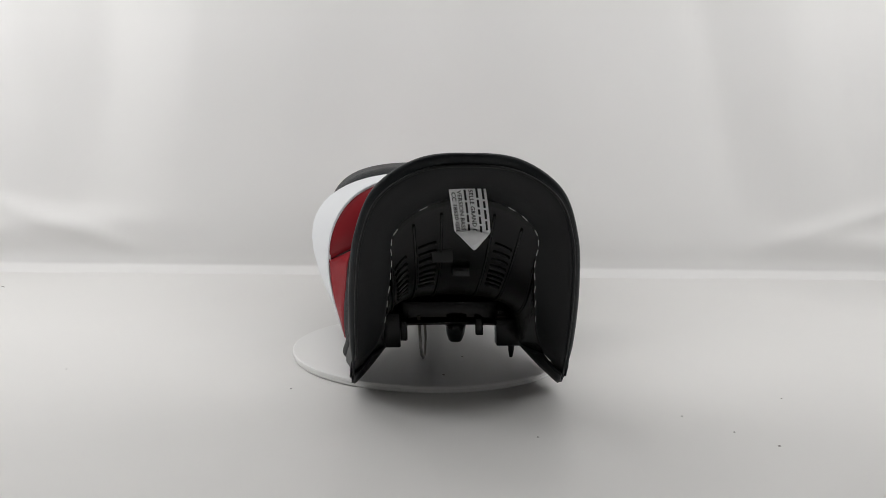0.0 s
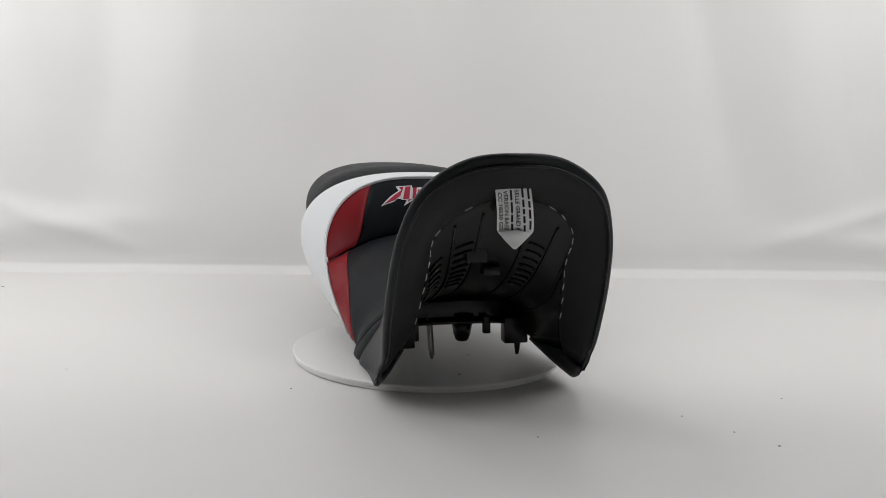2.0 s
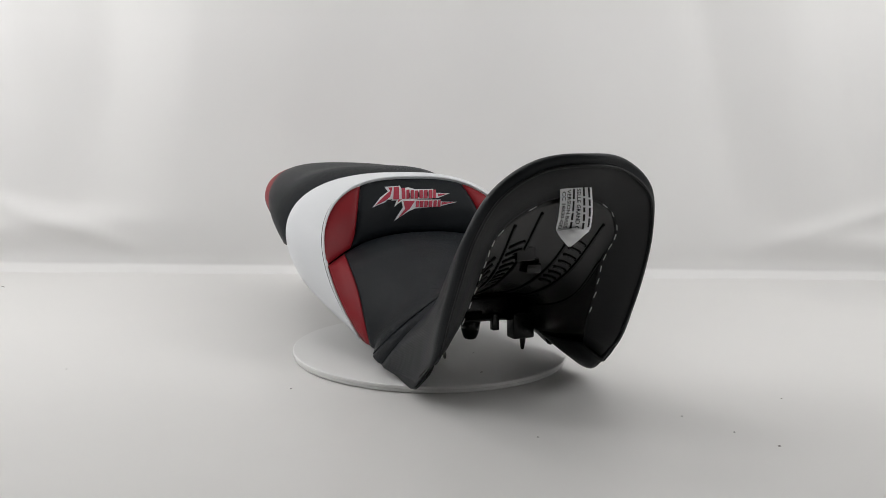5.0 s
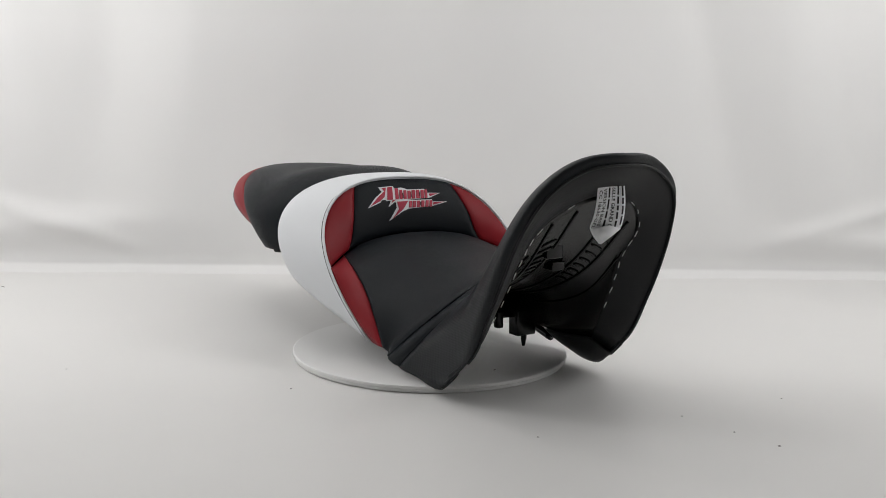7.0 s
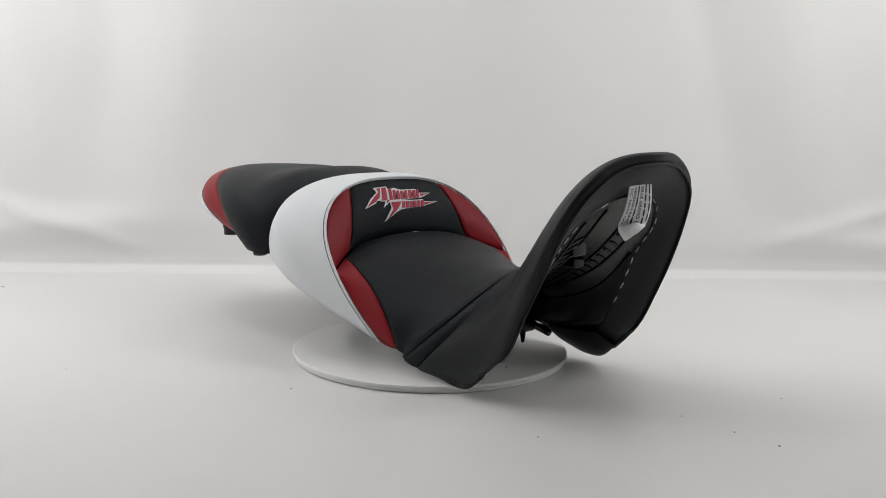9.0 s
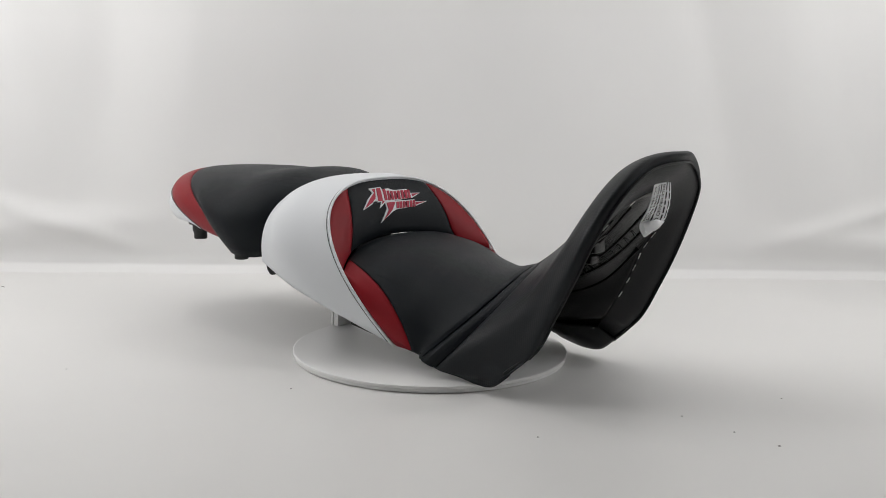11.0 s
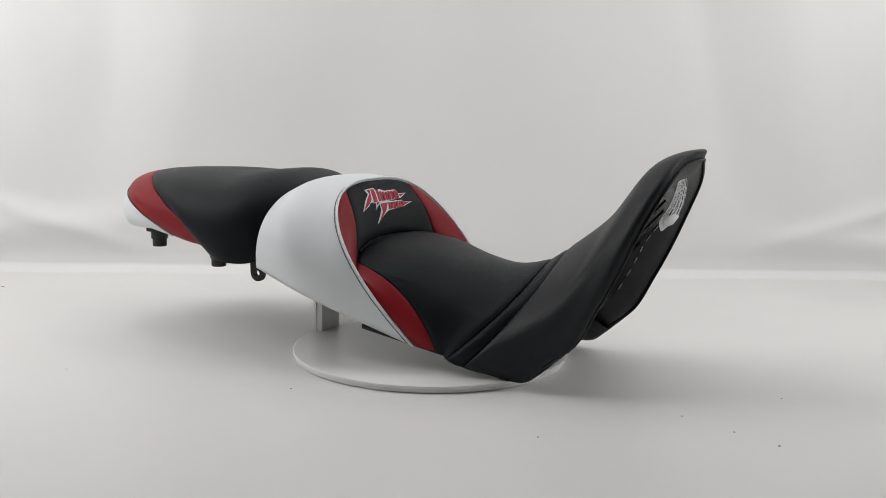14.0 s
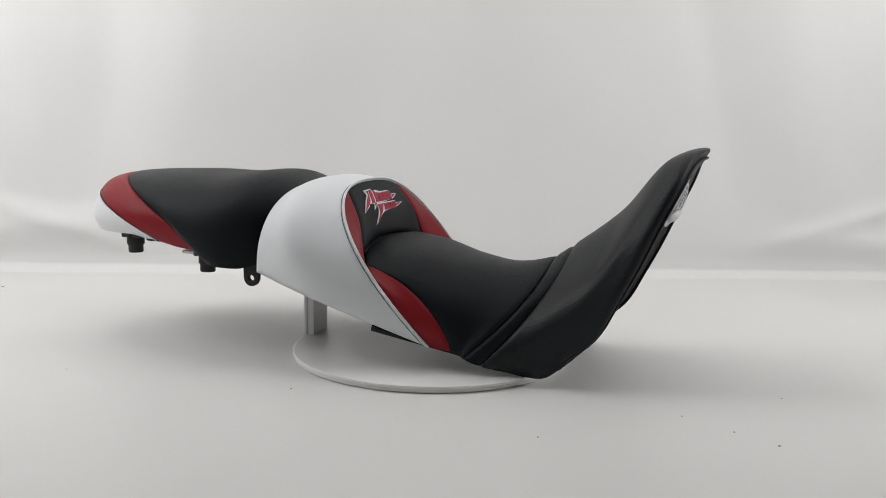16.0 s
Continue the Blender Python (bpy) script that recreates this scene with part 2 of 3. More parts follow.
# ---- studio ----
def studio():
    def back(x, z):
        y = 0.622 + 0.028 * x
        hi = smoothstep(z / 0.5)
        y += hi * (0.014 * math.sin(4.3 * x + 0.9) + 0.006 * math.sin(11 * x + 2.0 + 1.5 * z))
        # soft creases where the cloth hangs from its corners
        for cx, lean, wide, deep in ((0.60, 0.24, 0.05, 0.014), (0.74, 0.10, 0.07, -0.020), (0.86, 0.22, 0.04, 0.008), (-0.66, -0.12, 0.06, 0.014), (-0.50, -0.16, 0.05, -0.006), (-0.80, 0.05, 0.05, -0.010), (0.10, 0.35, 0.12, 0.004), (-0.15, -0.30, 0.09, 0.004)):
            y += deep * math.exp(-((x - cx + lean * (z - 0.3)) / wide) ** 2) * smoothstep((z - 0.02) / 0.3)
        y -= 0.013 * math.exp(-((z - 0.088 - 0.05 * (x + 0.9)) / 0.032) ** 2) * smoothstep((-x - 0.42) / 0.35)
        y -= 0.009 * math.exp(-((z - 0.080 + 0.05 * (x - 0.8)) / 0.03) ** 2) * smoothstep((x - 0.55) / 0.35)
        # slanting tucks towards the lower corners
        y -= 0.009 * math.exp(-((z - 0.035 + 0.32 * (x + 0.55)) / 0.022) ** 2) * smoothstep((-x - 0.5) / 0.2)
        y -= 0.008 * math.exp(-((z - 0.045 - 0.30 * (x - 0.62)) / 0.022) ** 2) * smoothstep((x - 0.6) / 0.2)
        return y
    bm = bmesh.new()
    rows = []
    for i in range(121):
        h = 1.56 * (i / 120) ** 2.0
        z = FLOOR + h
        foot = 0.021 * max(0.0, 1 - h / 0.015) - 0.002 * math.exp(-((h - 0.035) / 0.02) ** 2)
        rows.append([bm.verts.new((x, back(x, h) - foot * (1 + 0.15 * math.sin(6 * x)), z)) for x in np.linspace(-1.3, 1.3, 161)])
    for a, b in zip(rows, rows[1:]):
        for k in range(160):
            bm.faces.new((a[k], a[k + 1], b[k + 1], b[k]))
    tagged(thicken(link("wall_back", bm, FABRIC), 0.004), "white fabric back wall of a studio tent", "wall", kind="structure")
    bm = bmesh.new()
    box(bm, (-1.3, -2.3, FLOOR - 0.03), (1.3, 0.78, FLOOR))
    tagged(link("floor", bm, SHEET, smooth=False), "matt white studio table sheet", "floor", kind="structure")
    # side walls stand out of view, added to bounce light inward
    for name, x0 in (("wall_west", -1.3), ("wall_east", 1.3)):
        bm = bmesh.new()
        box(bm, (x0 - 0.02, -2.3, FLOOR - 0.03), (x0 + 0.02, 0.8, 1.55))
        tagged(link(name, bm, FABRIC, smooth=False), "unseen white fabric side wall of a studio tent, added to bounce light", "wall", kind="structure")
    # added out of view: dark wall that keeps bounced light off the front faces
    bm = bmesh.new()
    box(bm, (-1.3, -2.34, FLOOR - 0.03), (1.3, -2.3, 1.55))
    tagged(link("unseen_wall_front", bm, UNSEEN_DARK, smooth=False), "unseen dark grey wall, added in place of a dim room at the open front", "wall", kind="structure")
    # roof, also out of view, closes the box and bounces light down
    bm = bmesh.new()
    box(bm, (-1.32, -2.34, 1.55), (1.32, 0.82, 1.58))
    tagged(link("ceiling", bm, FABRIC, smooth=False), "unseen white fabric tent roof, added to bounce light", "ceiling", kind="structure")


def turntable():
    t = thing("turntable", "round white two-layer turntable board lying on the table", "turntable")
    bm = lathe(bmesh.new(), [(0.1885, 0.0), (0.190, -0.0008), (0.190, -0.0038), (0.189, -0.0044)], 128)
    part("upper_board", bm, BOARD, t, smooth=False)
    bm = lathe(bmesh.new(), [(0.188, -0.0047), (0.1885, -0.0052), (0.1885, -0.0084), (0.188, -0.009)], 128)
    part("lower_board", bm, BOARD_EDGE, t, "greyish lower board", smooth=False)
    bm = lathe(bmesh.new(), [(0.10, -0.009), (0.10, FLOOR)], 48)
    part("bearing", bm, RUBBER, t)
    for x, y, r in ((0.043, -0.0537, 0.0016), (0.0163, -0.1417, 0.0022)):
        bm = lathe(bmesh.new(), [(r * 0.6, 0.0005), (r, 0.0)], 7, Matrix.Translation((x, y, 0)) @ Matrix.Diagonal((1, 0.6, 1, 1)))
        part("stain", bm, DIRT, t, "tiny dark stain")
    return t


def board_stand():
    t = thing("board_stand", "upright stand of stacked white foam boards on the turntable", "stand")
    for k in range(3):
        bm = bmesh.new()
        y0 = -0.1772 - 0.0052 * k
        box(bm, (-0.0170 + 0.001 * (k % 2), y0 - 0.0050, 0.0), (0.0275, y0, 0.118), 0.0006)
        for v in bm.verts:
            v.co = seat_place(v.co.x, v.co.y, v.co.z)
        bmesh.ops.recalc_face_normals(bm, faces=bm.faces)
        part("board", bm, BOARD, t, smooth=False)
    return t


# ---- rider seat ----
def rider_seat():
    t = thing("rider_seat", "black, red and white vinyl rider seat standing on its nose", "motorcycle seat")
    def patch(name, fn, nr, nq, mat, seam, label="", out=1, thick=0.003, **kw):
        return thicken(part(name, sheet(lambda r, q: place(fn(r, q)), nr, nq, seam, out=out, **kw), mat, t, label), thick)
    patch("side_panel", lambda r, q: WHITE_SHELL(2 * r, 2 * q - 1), 40, 130, WHITE, (0, 1, 0, 0), "white vinyl cover of the hump", depth=0.0002)
    patch("backrest_panel", lambda r, q: backrest(r, (2 * q - 1) * red_edge(r)), 26, 50, BLACK, (1, 1, 1, 1), "black panel behind the rider")
    for sg in (-1, 1):
        patch("backrest_wing", lambda r, q: backrest(r, sg * mix(red_edge(r), VC * 0.962, q)), 26, 22, RED, (1, 1, 1, 1), "red vinyl wing", out=sg, thick=0.001)
    def cushion(r, q):
        v = 2 * q - 1
        lo = lower_red(abs(v))
        return saddle(mix(lo, 4.0, r), v)
    patch("cushion_panel", cushion, 56, 220, BLACK, (1, 1, 0, 0))
    # added dark backing sheet, hides light behind gaps between cushion and wings
    thicken(part("gap_liner", sheet(lambda r, q: place(saddle(4 * r, 0.97 * (2 * q - 1)) * 0.98 - Vector((0, 0, 0.001))), 24, 60, (0, 0, 0, 0)), BAND, t), 0.002)
    for sg in (-1, 1):
        def wing(r, q):
            v = mix(0.55, 1.0, q ** 1.6)
            return saddle(lower_red(v) * r, sg * v)
        patch("lower_wing", wing, 24, 30, RED, (1, 1, 0, 0), "red vinyl wing", out=sg, thick=0.001)
    patch("seam_strip", lambda r, q: saddle(4 + r, 2 * q - 1), 10, 100, BLACK, (1, 1, 0, 0), depth=0.003)
    patch("nose_panel", lambda r, q: saddle(5 + 4 * r, 2 * q - 1), 56, 130, NOSE, (1, 1, 0, 0), "dotted black vinyl nose")
    # rim band folded round the front edge and the hollow behind it
    def band(r, q):
        v = 2 * q - 1
        p = RIM(v).lerp(RIM_IN(v), r)
        return p + Vector((0, 0.0035 * math.sin(math.pi * r) ** 2, 0))
    patch("rim_band", band, 16, 90, BAND, (1, 0, 0, 0), "smooth black lining band", depth=0.0026)
    cav = loft([RIM_IN, rib_curve(0.235, 0.148, 0.150, 0.040, 0.086, 0, 2.8, 1.4), rib_curve(0.13, 0.100, 0.11, 0.040, 0.088, 0, 2.8, 1.2),
                rib_curve(0.0, 0.098, 0.05, 0.038, 0.090, 0, 2.8, 1.2)])
    # lining folded under the bottom of each flank, closing it towards the pan
    for sg in (-1, 1):
        def fold(r, q):
            p = saddle(9 - 3.5 * r, sg) + Vector((-sg * 0.002, 0, 0.001))
            c = cav(1.6 * r, sg)
            return p.lerp(c, q) + Vector((0, 0.003 * (1 - r), -0.002)) * math.sin(math.pi * q)
        patch("under_fold", fold, 24, 8, BAND, (0, 0, 0, 0), out=sg)
    def hollow(r, q):
        return cav(3 * r, 2 * q - 1)
    thicken(part("base_pan", sheet(lambda r, q: place(hollow(r, q)), 40, 70, (0, 0, 0, 0)), PLASTIC, t, "black moulded plastic pan"), 0.003)
    # the pan's floor, which closes the seat from below, with a lip that shows under the covers
    def under(r, q):
        u = 2.0 * r
        e = WHITE_SHELL(u, 1.0)
        x = 2 * q - 1
        return Vector((x * (e.x - 0.006), e.y, e.z + 0.005 + 0.010 * (1 - x * x)))
    thicken(part("pan_floor", sheet(lambda r, q: place(under(r, q)), 24, 30, (0, 0, 0, 0), out=-1), PLASTIC, t), 0.004)
    def under2(r, q):
        e = saddle(4.0 * r, 1.0)
        x = 2 * q - 1
        return Vector((x * (e.x - 0.006), e.y, e.z + 0.002 + 0.026 * (1 - x ** 4)))
    thicken(part("pan_floor", sheet(lambda r, q: place(under2(r, q)), 12, 30, (0, 0, 0, 0), out=-1), PLASTIC, t), 0.004)
    for sg in (-1, 1):
        bm = bmesh.new()
        pts = []
        for i in range(24):
            s = mix(-0.042, 0.102, i / 23)
            z = mix(0.0475, 0.0185, i / 23)
            pts.append(place((sg * mix(0.126, 0.116, i / 23), s, z)))
        tube(bm, pts, 0.0055, 8)
        part("pan_lip", bm, PLASTIC, t)
    # ribs, teeth and boxes moulded inside the hollow
    for vv in (-0.62, -0.30, -0.10, 0.12, 0.34, 0.66):
        bm = bmesh.new()
        tube(bm, [place(cav(u, vv) + Vector((0, 0, -0.001))) for u in np.linspace(0.15, 2.4, 30)], 0.0016, 6)
        part("rib", bm, PLASTIC, t)
    for vv in (-0.46, -0.20, 0.23):
        for k in range(8):
            u = 0.5 + 0.11 * k
            bm = bmesh.new()
            tube(bm, [place(cav(u, vv + dv) + Vector((0, 0, -0.001))) for dv in np.linspace(-0.07, 0.07, 7)], 0.0016, 6)
            part("tooth", bm, PLASTIC, t)
    for u, vv in ((0.95, 0.0),):
        c = cav(u, vv)
        bm = bmesh.new()
        box(bm, (c.x - 0.010, c.y - 0.010, c.z - 0.007), (c.x + 0.010, c.y + 0.010, c.z + 0.004), 0.002)
        for v in bm.verts:
            v.co = place(v.co)
        part("block", bm, PLASTIC, t)
    # blocks and pegs under the pan
    for lo, hi in (((-0.090, 0.098, 0.030), (-0.064, 0.122, 0.075)), ((-0.034, 0.262, 0.163), (-0.010, 0.269, 0.197)), ((-0.064, 0.085, 0.033), (-0.054, 0.10, 0.06)),
                   ((0.062, 0.075, 0.024), (0.094, 0.095, 0.06)), ((0.036, 0.075, 0.036), (0.046, 0.085, 0.06)), ((-0.06, 0.066, 0.050), (0.066, 0.074, 0.080))):
        bm = bmesh.new()
        box(bm, lo, hi, 0.002)
        for v in bm.verts:
            v.co = place(v.co)
        part("block", bm, PLASTIC, t)
    for a, s, z0, r0, r1 in ((0.019, 0.066, 0.024, 0.016, 0.009), (0.0915, 0.082, 0.006, 0.006, 0.0025), (-0.090, 0.116, 0.020, 0.004, 0.002)):
        bm = lathe(bmesh.new(), [(r0, 0.062), (mix(r0, r1, 0.6), z0 + 0.010), (r1, z0 + 0.002), (r1 * 0.8, z0)], 16, Matrix.Translation(seat_place(a, s, 0)))
        part("peg", bm, PLASTIC, t)
    # wire latch hook
    bm = bmesh.new()
    tube(bm, [seat_place(-0.031, 0.078, 0.06), seat_place(-0.028, 0.079, 0.02), seat_place(-0.026, 0.080, 0.008), seat_place(-0.0247, 0.079, 0.0055),
              seat_place(-0.022, 0.074, 0.008), seat_place(-0.021, 0.066, 0.022), seat_place(-0.020, 0.060, 0.025), seat_place(-0.022, 0.054, 0.06)], 0.0021, 8)
    part("wire_hook", bm, STEEL, t, "bent steel wire hook")
    # piping cords
    def cord(name, curve, v0, v1, radius, mat, label, n=120, lift=0.0):
        bm = bmesh.new()
        pts = []
        for v in np.linspace(v0, v1, n):
            p = curve(v)
            pts.append(place(p + lift * Vector((p.x * 3, 0, 0.4)).normalized()))
        tube(bm, pts, radius, 8)
        return part(name, bm, mat, t, label)
    cord("piping", PIPE, -1, 1, 0.0017, WHITE, "white piping cord", lift=0.0009)
    # added dark cord: plugs the crease so no light shows through
    cord("crease_filler", lambda v: crease(v) + Vector((0, -0.002, -0.0045)), -0.42, 0.42, 0.0036, BAND, "black filler cord added to close the crease")
    cord("rim_piping", lambda v: RIM(v).lerp(RIM_IN(v), 0.05) + Vector((0, 0.0006, 0)), -0.97, 0.97, 0.0015, BAND, "black piping cord")
    # stitch rows
    for nm, cv, mt in (("stitching", lambda v: WHITE_SHELL(1.95, v), DARK_THREAD),):
        cord(nm, cv, -1, 1, 0.00038, mt, "fine dark stitching", lift=0.0004)
    # staples round the pan
    shape = bmesh.new()
    box(shape, (-0.0044, -0.0004, -0.0004), (0.0044, 0.0004, 0.0004))
    me = bpy.data.meshes.new("staple")
    shape.to_mesh(me)
    shape.free()
    me.materials.append(STAPLE)
    for sg in (-1, 1):
        for k, v in enumerate((0.22, 0.335, 0.47, 0.545, 0.61, 0.675, 0.735, 0.79, 0.845, 0.90)):
            if sg < 0 and k == 1:
                continue
            v *= sg
            deep = Vector((0, 0.003, 0.0))
            p = RIM_IN(v) + deep
            q = RIM_IN(v + sg * 0.01) + deep
            p, q = place(p), place(q)
            ob = new("staple", me)
            ob.parent = t
            ob.matrix_basis = Matrix.Translation(p) @ (q - p).to_track_quat("X", "Z").to_matrix().to_4x4() @ pose(0, 0, 0, 0, 0, random.uniform(-9, 9))
    emblem(t)
    tag_label(t)
    return t


def on_backrest(a, z, lift):
    """The point of the backrest at a place across and a height."""
    r, v = 0.3, a / 0.157 * 0.6
    for _ in range(25):
        p = backrest(r, v)
        pr, pv = (backrest(r + 1e-3, v) - p) / 1e-3, (backrest(r, v + 1e-3) - p) / 1e-3
        ea, ez = a - p.x, z - p.z
        det = pr.x * pv.z - pv.x * pr.z
        r += 0.8 * (ea * pv.z - pv.x * ez) / det
        v += 0.8 * (pr.x * ez - ea * pr.z) / det
    n = pv.cross(pr).normalized()
    if n.y < 0:
        n = -n
    return place(p + n * lift)


def emblem(t):
    """Jagged two-row embroidered emblem, as plain slashes."""
    def poly(bm, pts, lift, thick):
        # fine strips between the polygon's upper and lower outline
        tmp = bmesh.new()
        f = tmp.faces.new([tmp.verts.new((x, y, 0)) for x, y in pts])
        bmesh.ops.triangulate(tmp, faces=[f])
        bmesh.ops.subdivide_edges(tmp, edges=tmp.edges, cuts=2, use_grid_fill=True)
        bmesh.ops.triangulate(tmp, faces=tmp.faces)
        top, low = {}, {}
        for v in tmp.verts:
            a, z = -0.0695 + 0.131 * v.co.x, 0.170 + 0.047 * v.co.y
            top[v], low[v] = bm.verts.new(on_backrest(a, z, lift + thick)), bm.verts.new(on_backrest(a, z, lift - 0.0006))
        for f in tmp.faces:
            bm.faces.new([top[v] for v in f.verts])
            bm.faces.new([low[v] for v in f.verts][::-1])
        for e in tmp.edges:
            if len(e.link_faces) == 1:
                a, b = e.verts
                bm.faces.new((top[a], top[b], low[b], low[a]))
        tmp.free()
        bmesh.ops.recalc_face_normals(bm, faces=bm.faces)
    def at(*pts):
        return [((x - 452) / 436, (310 - y) / 192) for x, y in pts]
    def bar(x, y0, y1, w, lean):
        return at((x - w / 2, y1), (x + w / 2, y1), (x + w / 2 + lean, y0), (x - w / 2 + lean, y0))
    # two jagged rows: pale ground with red slashes on it
    rows = [at((450, 233), (500, 178), (545, 146), (534, 121), (612, 116), (616, 130), (655, 126), (690, 138), (782, 138), (786, 160), (864, 164),
               (800, 188), (640, 197), (603, 203), (562, 232), (580, 197), (538, 197), (510, 210)),
            at((604, 198), (660, 196), (806, 199), (812, 211), (892, 215), (806, 236), (668, 246), (632, 262), (556, 312), (606, 236))]
    shapes = [at((464, 224), (520, 172), (558, 144), (550, 127), (572, 125), (550, 176), (520, 198)), at((580, 124), (606, 122), (592, 192), (562, 192)),
              at((800, 166), (850, 167), (800, 181)), at((812, 215), (876, 216), (808, 230)), at((612, 204), (672, 203), (640, 246), (574, 301), (616, 246)),
              at((582, 210), (606, 193), (590, 193))]
    shapes += [bar(x, y0, 190, w, 10) for x, y0, w in ((616, 130, 17), (638, 140, 15), (660, 143, 15), (682, 146, 16), (706, 144, 17), (731, 144, 18), (756, 144, 17), (777, 144, 14))]
    shapes += [bar(x, 204, 240, w, 8) for x, w in ((678, 15), (700, 17), (723, 16), (747, 17), (771, 16), (793, 14))]
    # dark gaps, black patches laid over the pale ground
    gaps = [at((532, 193), (556, 193), (546, 202), (522, 206)), bar(649, 158, 184, 4, 4), bar(694, 156, 182, 4, 5), bar(743, 154, 180, 4, 4), bar(735, 210, 230, 4, 4)]
    bm = bmesh.new()
    poly(bm, rows[0], 0.0002, 0.0005)
    base = part("emblem", bm, THREAD, t, "jagged embroidered emblem in red and pale thread", smooth=False)
    bm = bmesh.new()
    poly(bm, rows[1], 0.00024, 0.0005)
    part("outline", bm, THREAD, base, "pale embroidered ground", smooth=False)
    for k, pts in enumerate(shapes + gaps):
        bm = bmesh.new()
        poly(bm, pts, 0.0009 + 0.00002 * k, 0.0005)
        if k < len(shapes):
            part("slash", bm, RED_THREAD, base, "red embroidered slash", smooth=False)
        else:
            part("gap", bm, BLACK, base, "black patch between slashes", smooth=False)


def tag_label(t):
    """White fabric tag that hangs from the rim band into the hollow."""
    def at(x, y):
        a = mix(-0.0188, 0.0188, x) * (1 - 0.06 * y)
        turn = 0.0088 * (2 * x - 1) * mix(0.05, 1.0, y) + 0.0035 * (1 - y)
        s = 0.3310 - 0.0250 * y + 0.006 * math.sin(3.0 * y) + 0.002 * math.sin(7 * x + 4 * y) * y
        return Vector((a + 0.0095 * y - 0.0025, s + 0.0015 + turn, 0.2512 - 0.0675 * y))
    bm = bmesh.new()
    n, mrow = 14, 22
    vs = []
    for j in range(mrow + 1):
        y = j / mrow
        half = 0.5 if y < 0.70 else 0.5 * (1 - (y - 0.70) / 0.30 * 0.93)
        vs.append([bm.verts.new(place(at(0.5 + half * (2 * i / n - 1), y))) for i in range(n + 1)])
    for a, b in zip(vs, vs[1:]):
        for i in range(n):
            bm.faces.new((a[i], b[i], b[i + 1], a[i + 1]))
    tag = thicken(part("tag", bm, TAG, t, "white printed fabric tag"), 0.0006)
    bm = bmesh.new()
    vs = [bm.verts.new(place(at(x, y) + Vector((0, h, 0)))) for x, y, h in ((0.06, 0.72, 0.002), (0.5, 0.66, 0.004), (0.94, 0.72, 0.002), (0.62, 0.86, 0.005), (0.42, 0.93, 0.003))]
    bm.faces.new(vs)
    bmesh.ops.triangulate(bm, faces=bm.faces)
    thicken(part("folded_corner", bm, TAG, tag), 0.0006)
    # print: columns that read downwards
    lines = (("bar", 0.90, 0.02, 0.66), ("bar", 0.74, 0.02, 0.70), ("SELLE GRAND C", 0.58, 0.04, 0.70), ("bar", 0.42, 0.04, 0.70), ("VERSION BASS", 0.27, 0.05, 0.68), ("CC 18630 GEL", 0.11, 0.08, 0.72))
    for text, x, y0, y1 in lines:
        bm = bmesh.new()
        if text == "bar":
            y = y0
            while y < y1 - 0.05:
                w = random.uniform(0.07, 0.17)
                e = min(y + w, y1)
                g = [[bm.verts.new(place(at(x + dx, mix(y, e, k / 4)) + Vector((0, 0.0006, 0)))) for k in range(5)] for dx in (-0.029, 0.029)]
                for k in range(4):
                    bm.faces.new((g[0][k], g[0][k + 1], g[1][k + 1], g[1][k]))
                y = e + 0.03
        else:
            cu = bpy.data.curves.new("print", "FONT")
            cu.body, cu.resolution_u, cu.offset = text, 2, 0.018
            tmp = new("print", cu)
            bpy.context.view_layer.update()
            me = bpy.data.meshes.new_from_object(tmp.evaluated_get(bpy.context.evaluated_depsgraph_get()))
            xs = [v.co.x for v in me.vertices]
            x1, wide = min(xs), max(xs) - min(xs)
            bm.from_mesh(me)
            bpy.data.objects.remove(tmp)
            for v in bm.verts:
                v.co = place(at(x + (v.co.y - 0.35) * 0.155, mix(y0, y1, (v.co.x - x1) / wide)) + Vector((0, 0.0006, 0)))
        part("print", bm, INK, tag, "black printed line", smooth=False)


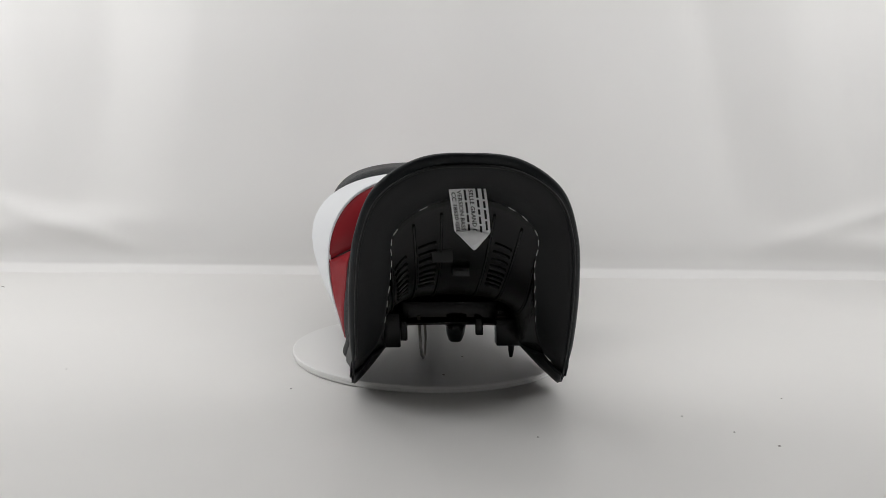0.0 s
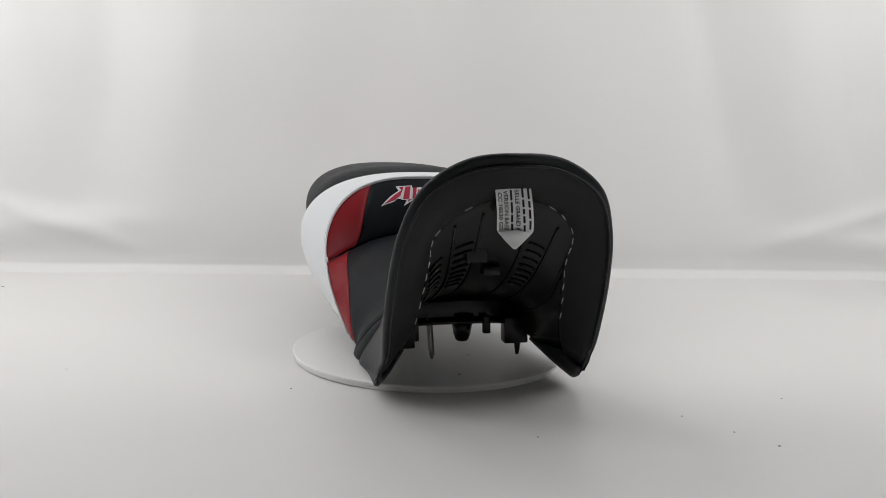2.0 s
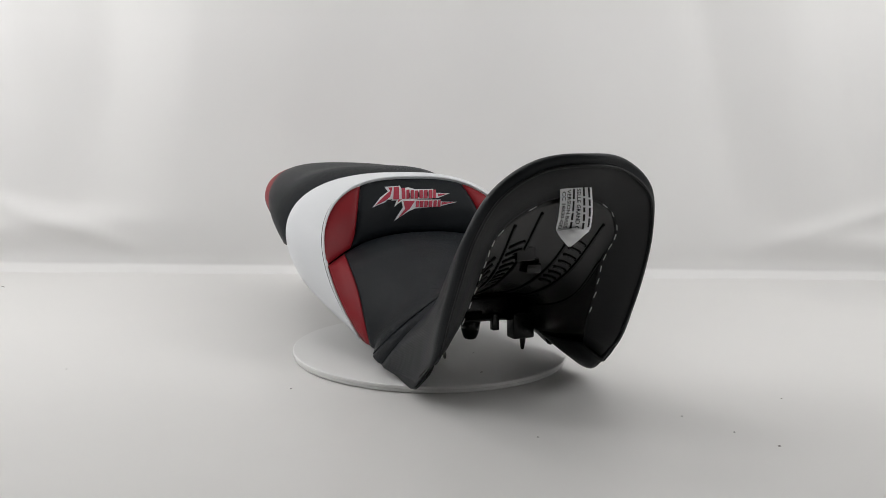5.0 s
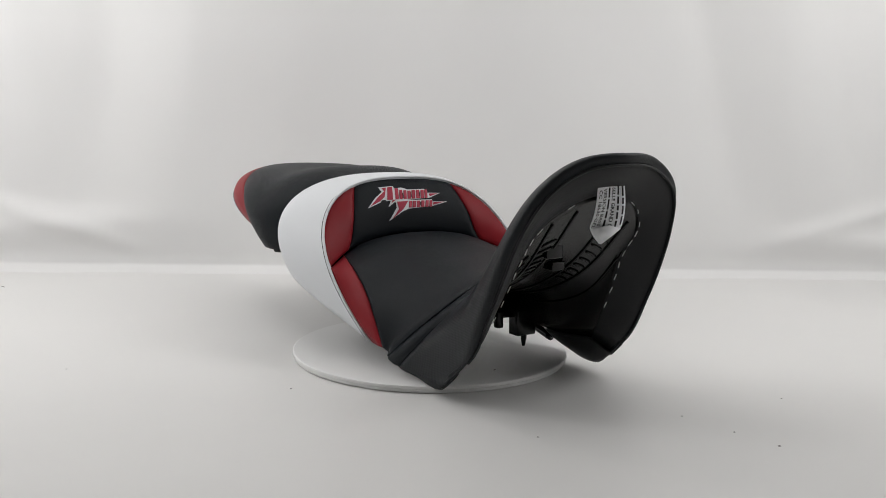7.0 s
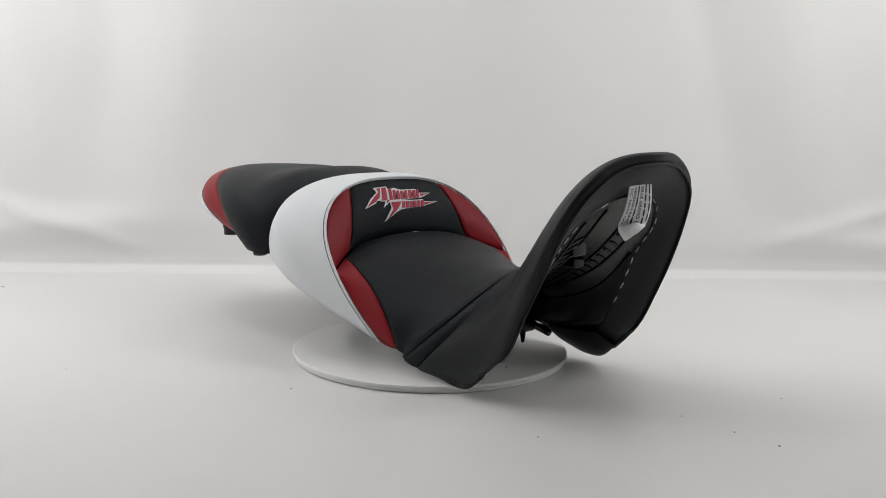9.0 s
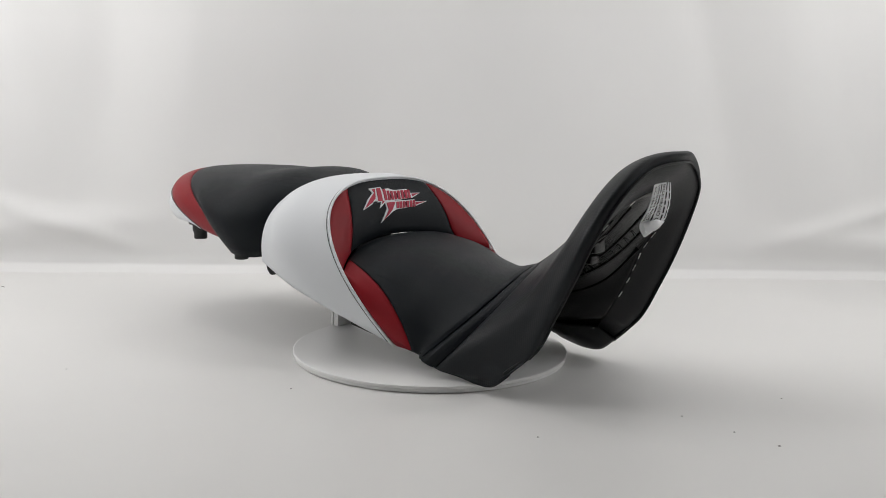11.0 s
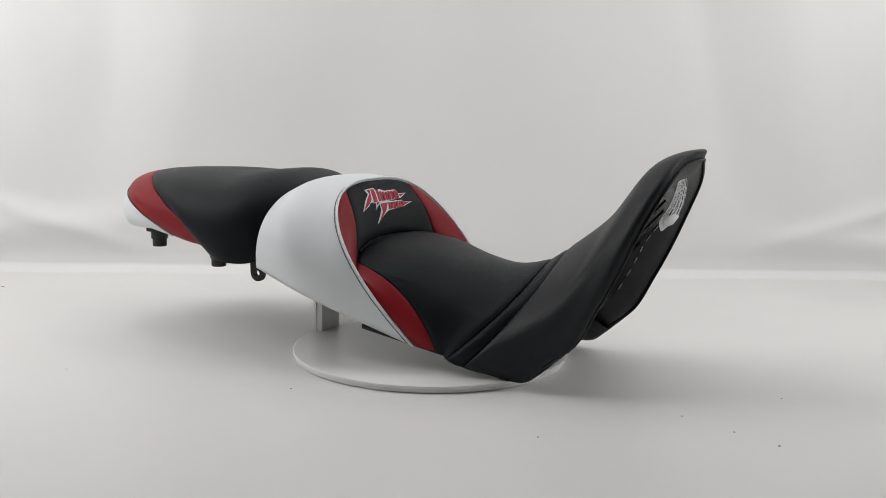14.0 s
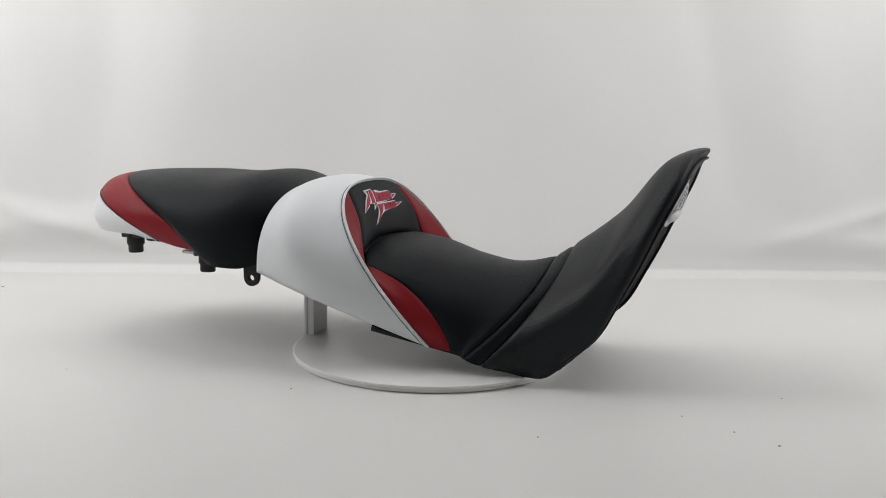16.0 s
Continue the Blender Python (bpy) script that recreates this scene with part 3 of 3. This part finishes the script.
# ---- pillion seat ----
def pillion_seat():
    t = thing("pillion_seat", "black, red and white vinyl pillion seat hooked behind the rider seat", "motorcycle seat")
    curves = [rib_curve(-0.160, 0.218, -0.195, 0.125, 0.122, 0.008, 2.6, 1.0), rib_curve(-0.222, 0.2375, -0.225, 0.1135, 0.156, 0.022, 2.85, 1.0),
              rib_curve(-0.295, 0.233, -0.250, 0.1140, 0.169, 0.022, 2.95, 1.0), rib_curve(-0.375, 0.2335, -0.274, 0.118, 0.166, 0.020, 2.95, 1.0),
              rib_curve(-0.476, 0.2280, -0.282, 0.128, 0.155, 0.016, 2.8, 0.62), rib_curve(-0.503, 0.2195, -0.330, 0.137, 0.151, 0.015, 2.7, 0.74),
              rib_curve(-0.518, 0.2045, -0.360, 0.143, 0.145, 0.011, 2.6, 0.76), rib_curve(-0.527, 0.175, -0.388, 0.143, 0.129, 0.008, 2.5, 0.95),
              rib_curve(-0.523, 0.147, -0.402, 0.145, 0.114, 0.006, 2.4, 1.0)]
    body = loft(curves)
    def patch(name, u0, u1, nr, mat, seam, label=""):
        return thicken(part(name, sheet(lambda r, q: place(body(mix(u0, u1, r), 2 * q - 1)), nr, 100, seam, out=-1), mat, t, label), 0.003)
    patch("cushion_panel", 0, 4, 44, BLACK, (0, 1, 0, 0))
    patch("rear_stripe", 4, 6, 20, RED, (1, 1, 0, 0), "red vinyl stripe")
    patch("tail_panel", 6, 8, 20, WHITE, (1, 0, 0, 0), "white vinyl tail")
    bm = bmesh.new()
    tube(bm, [place(body(6, v)) for v in np.linspace(-1, 1, 100)], 0.0014, 8)
    part("piping", bm, WHITE, t, "white piping cord")
    bm = bmesh.new()
    tube(bm, [place(body(5.9, v) + Vector((0, 0, 0.0004))) for v in np.linspace(-1, 1, 100)], 0.0005, 6)
    part("stitching", bm, DARK_THREAD, t)
    def under(r, q):
        e = body(8 * r, 1.0)
        x = 2 * q - 1
        return Vector((x * (e.x - 0.003), mix(e.y, body(8 * r, 0).y if r > 0.9 else e.y, (1 - abs(x)) * smoothstep((r - 0.9) / 0.1)), e.z + 0.004 - 0.004 * x * x))
    thicken(part("base_plate", sheet(lambda r, q: place(under(r, q)), 24, 24, (0, 0, 0, 0), out=1), PLASTIC, t, "black plastic base"), 0.004)
    bm = bmesh.new()
    last = [place(body(8, v)) for v in np.linspace(-1, 1, 60)]
    bm.faces.new([bm.verts.new(p + Vector((0, 0, 0.001))) for p in last])
    thicken(part("base_plate", bm, PLASTIC, t, smooth=False), 0.004)
    for a, s, z in ((-0.0768, -0.4345, 0.1145), (0.0768, -0.4345, 0.1145), (-0.1025, -0.297, 0.0998), (0.1025, -0.297, 0.0998)):
        bm = lathe(bmesh.new(), [(0.0125, z + 0.034), (0.0125, z + 0.012), (0.0105, z + 0.011), (0.0105, z + 0.001), (0.0095, z)], 24, Matrix.Translation(seat_place(a, s, 0)))
        part("rubber_foot", bm, RUBBER, t)
        bm = bmesh.new()
        box(bm, (a - 0.016, s - 0.016, z + 0.022), (a + 0.016, s + 0.016, z + 0.036), 0.002)
        for v in bm.verts:
            v.co = place(v.co)
        part("foot_boss", bm, PLASTIC, t)
    bm = bmesh.new()
    box(bm, (-0.024, -0.396, 0.1065), (0.024, -0.31, 0.1118), 0.001)
    for v in bm.verts:
        v.co = place(v.co)
    part("latch_tongue", bm, STEEL, t, "bare metal tongue")
    bm = bmesh.new()
    box(bm, (-0.018, -0.36, 0.109), (0.018, -0.312, 0.14), 0.001)
    for v in bm.verts:
        v.co = place(v.co)
    part("latch_block", bm, PLASTIC, t)
    for sg in (-1, 1):
        bm = bmesh.new()
        box(bm, (sg * 0.072 - 0.012, -0.415, 0.132), (sg * 0.072 + 0.012, -0.31, 0.150), 0.003)
        for v in bm.verts:
            v.co = place(v.co)
        part("base_rail", bm, PLASTIC, t)
        bm = bmesh.new()
        # bracket ear with a bolt hole
        prof = [(0.0115, 0.036), (0.0115, 0.004)] + [(0.0115 * math.cos(k * math.pi / 10), -0.0125 * math.sin(k * math.pi / 10)) for k in range(11)] + [(-0.0115, 0.036)]
        prof = prof[:1] + prof[2:]
        hole = [(0.0045 * math.cos(k * math.tau / 12), 0.0045 * math.sin(k * math.tau / 12) - 0.001) for k in range(12)]
        es = []
        for loop in (prof, hole):
            vs = [bm.verts.new(place((sg * 0.099 - 0.006, -0.231 + x, 0.0955 + y))) for x, y in loop]
            es += [bm.edges.new((vs[k], vs[(k + 1) % len(vs)])) for k in range(len(vs))]
        bmesh.ops.triangle_fill(bm, use_beauty=True, edges=es)
        thicken(part("bracket_ear", bm, RUBBER, t, smooth=False), 0.006)
    return t


def specks():
    spots = ((0.114, -0.331, 0.0013), (0.285, -0.258, 0.0012), (0.328, -0.308, 0.0014), (0.362, -0.348, 0.0019), (-0.466, -0.106, 0.0012),
             (-0.792, 0.422, 0.004), (0.424, -0.189, 0.0012), (-0.168, -0.175, 0.0012))
    for x, y, r in spots:
        bm = lathe(bmesh.new(), [(r * 0.6, 0.0006), (r, 0.0)], 7, Matrix.Translation((x, y, FLOOR)) @ Matrix.Diagonal((1, 0.5, 1, 1)))
        tagged(link("speck", bm, DIRT), "tiny dark speck of dirt on the white sheet", "dirt", "specks on the sheet")


studio()
TABLE = turntable()
BOARDS = board_stand()
RIDER = rider_seat()
PILLION = pillion_seat()
specks()


def motions():
    """The turntable turns steadily and carries the seat and its stand."""
    rows = []
    for k in range(9):
        s = 2.0 * k
        deg = 4.1262 * s + 0.005762 * (s - 8) ** 2
        rows.append((s, pose(0, 0, 0, 0, 0, deg)))
    for ob in (TABLE, BOARDS, RIDER, PILLION):
        walk(ob, rows)


motions()
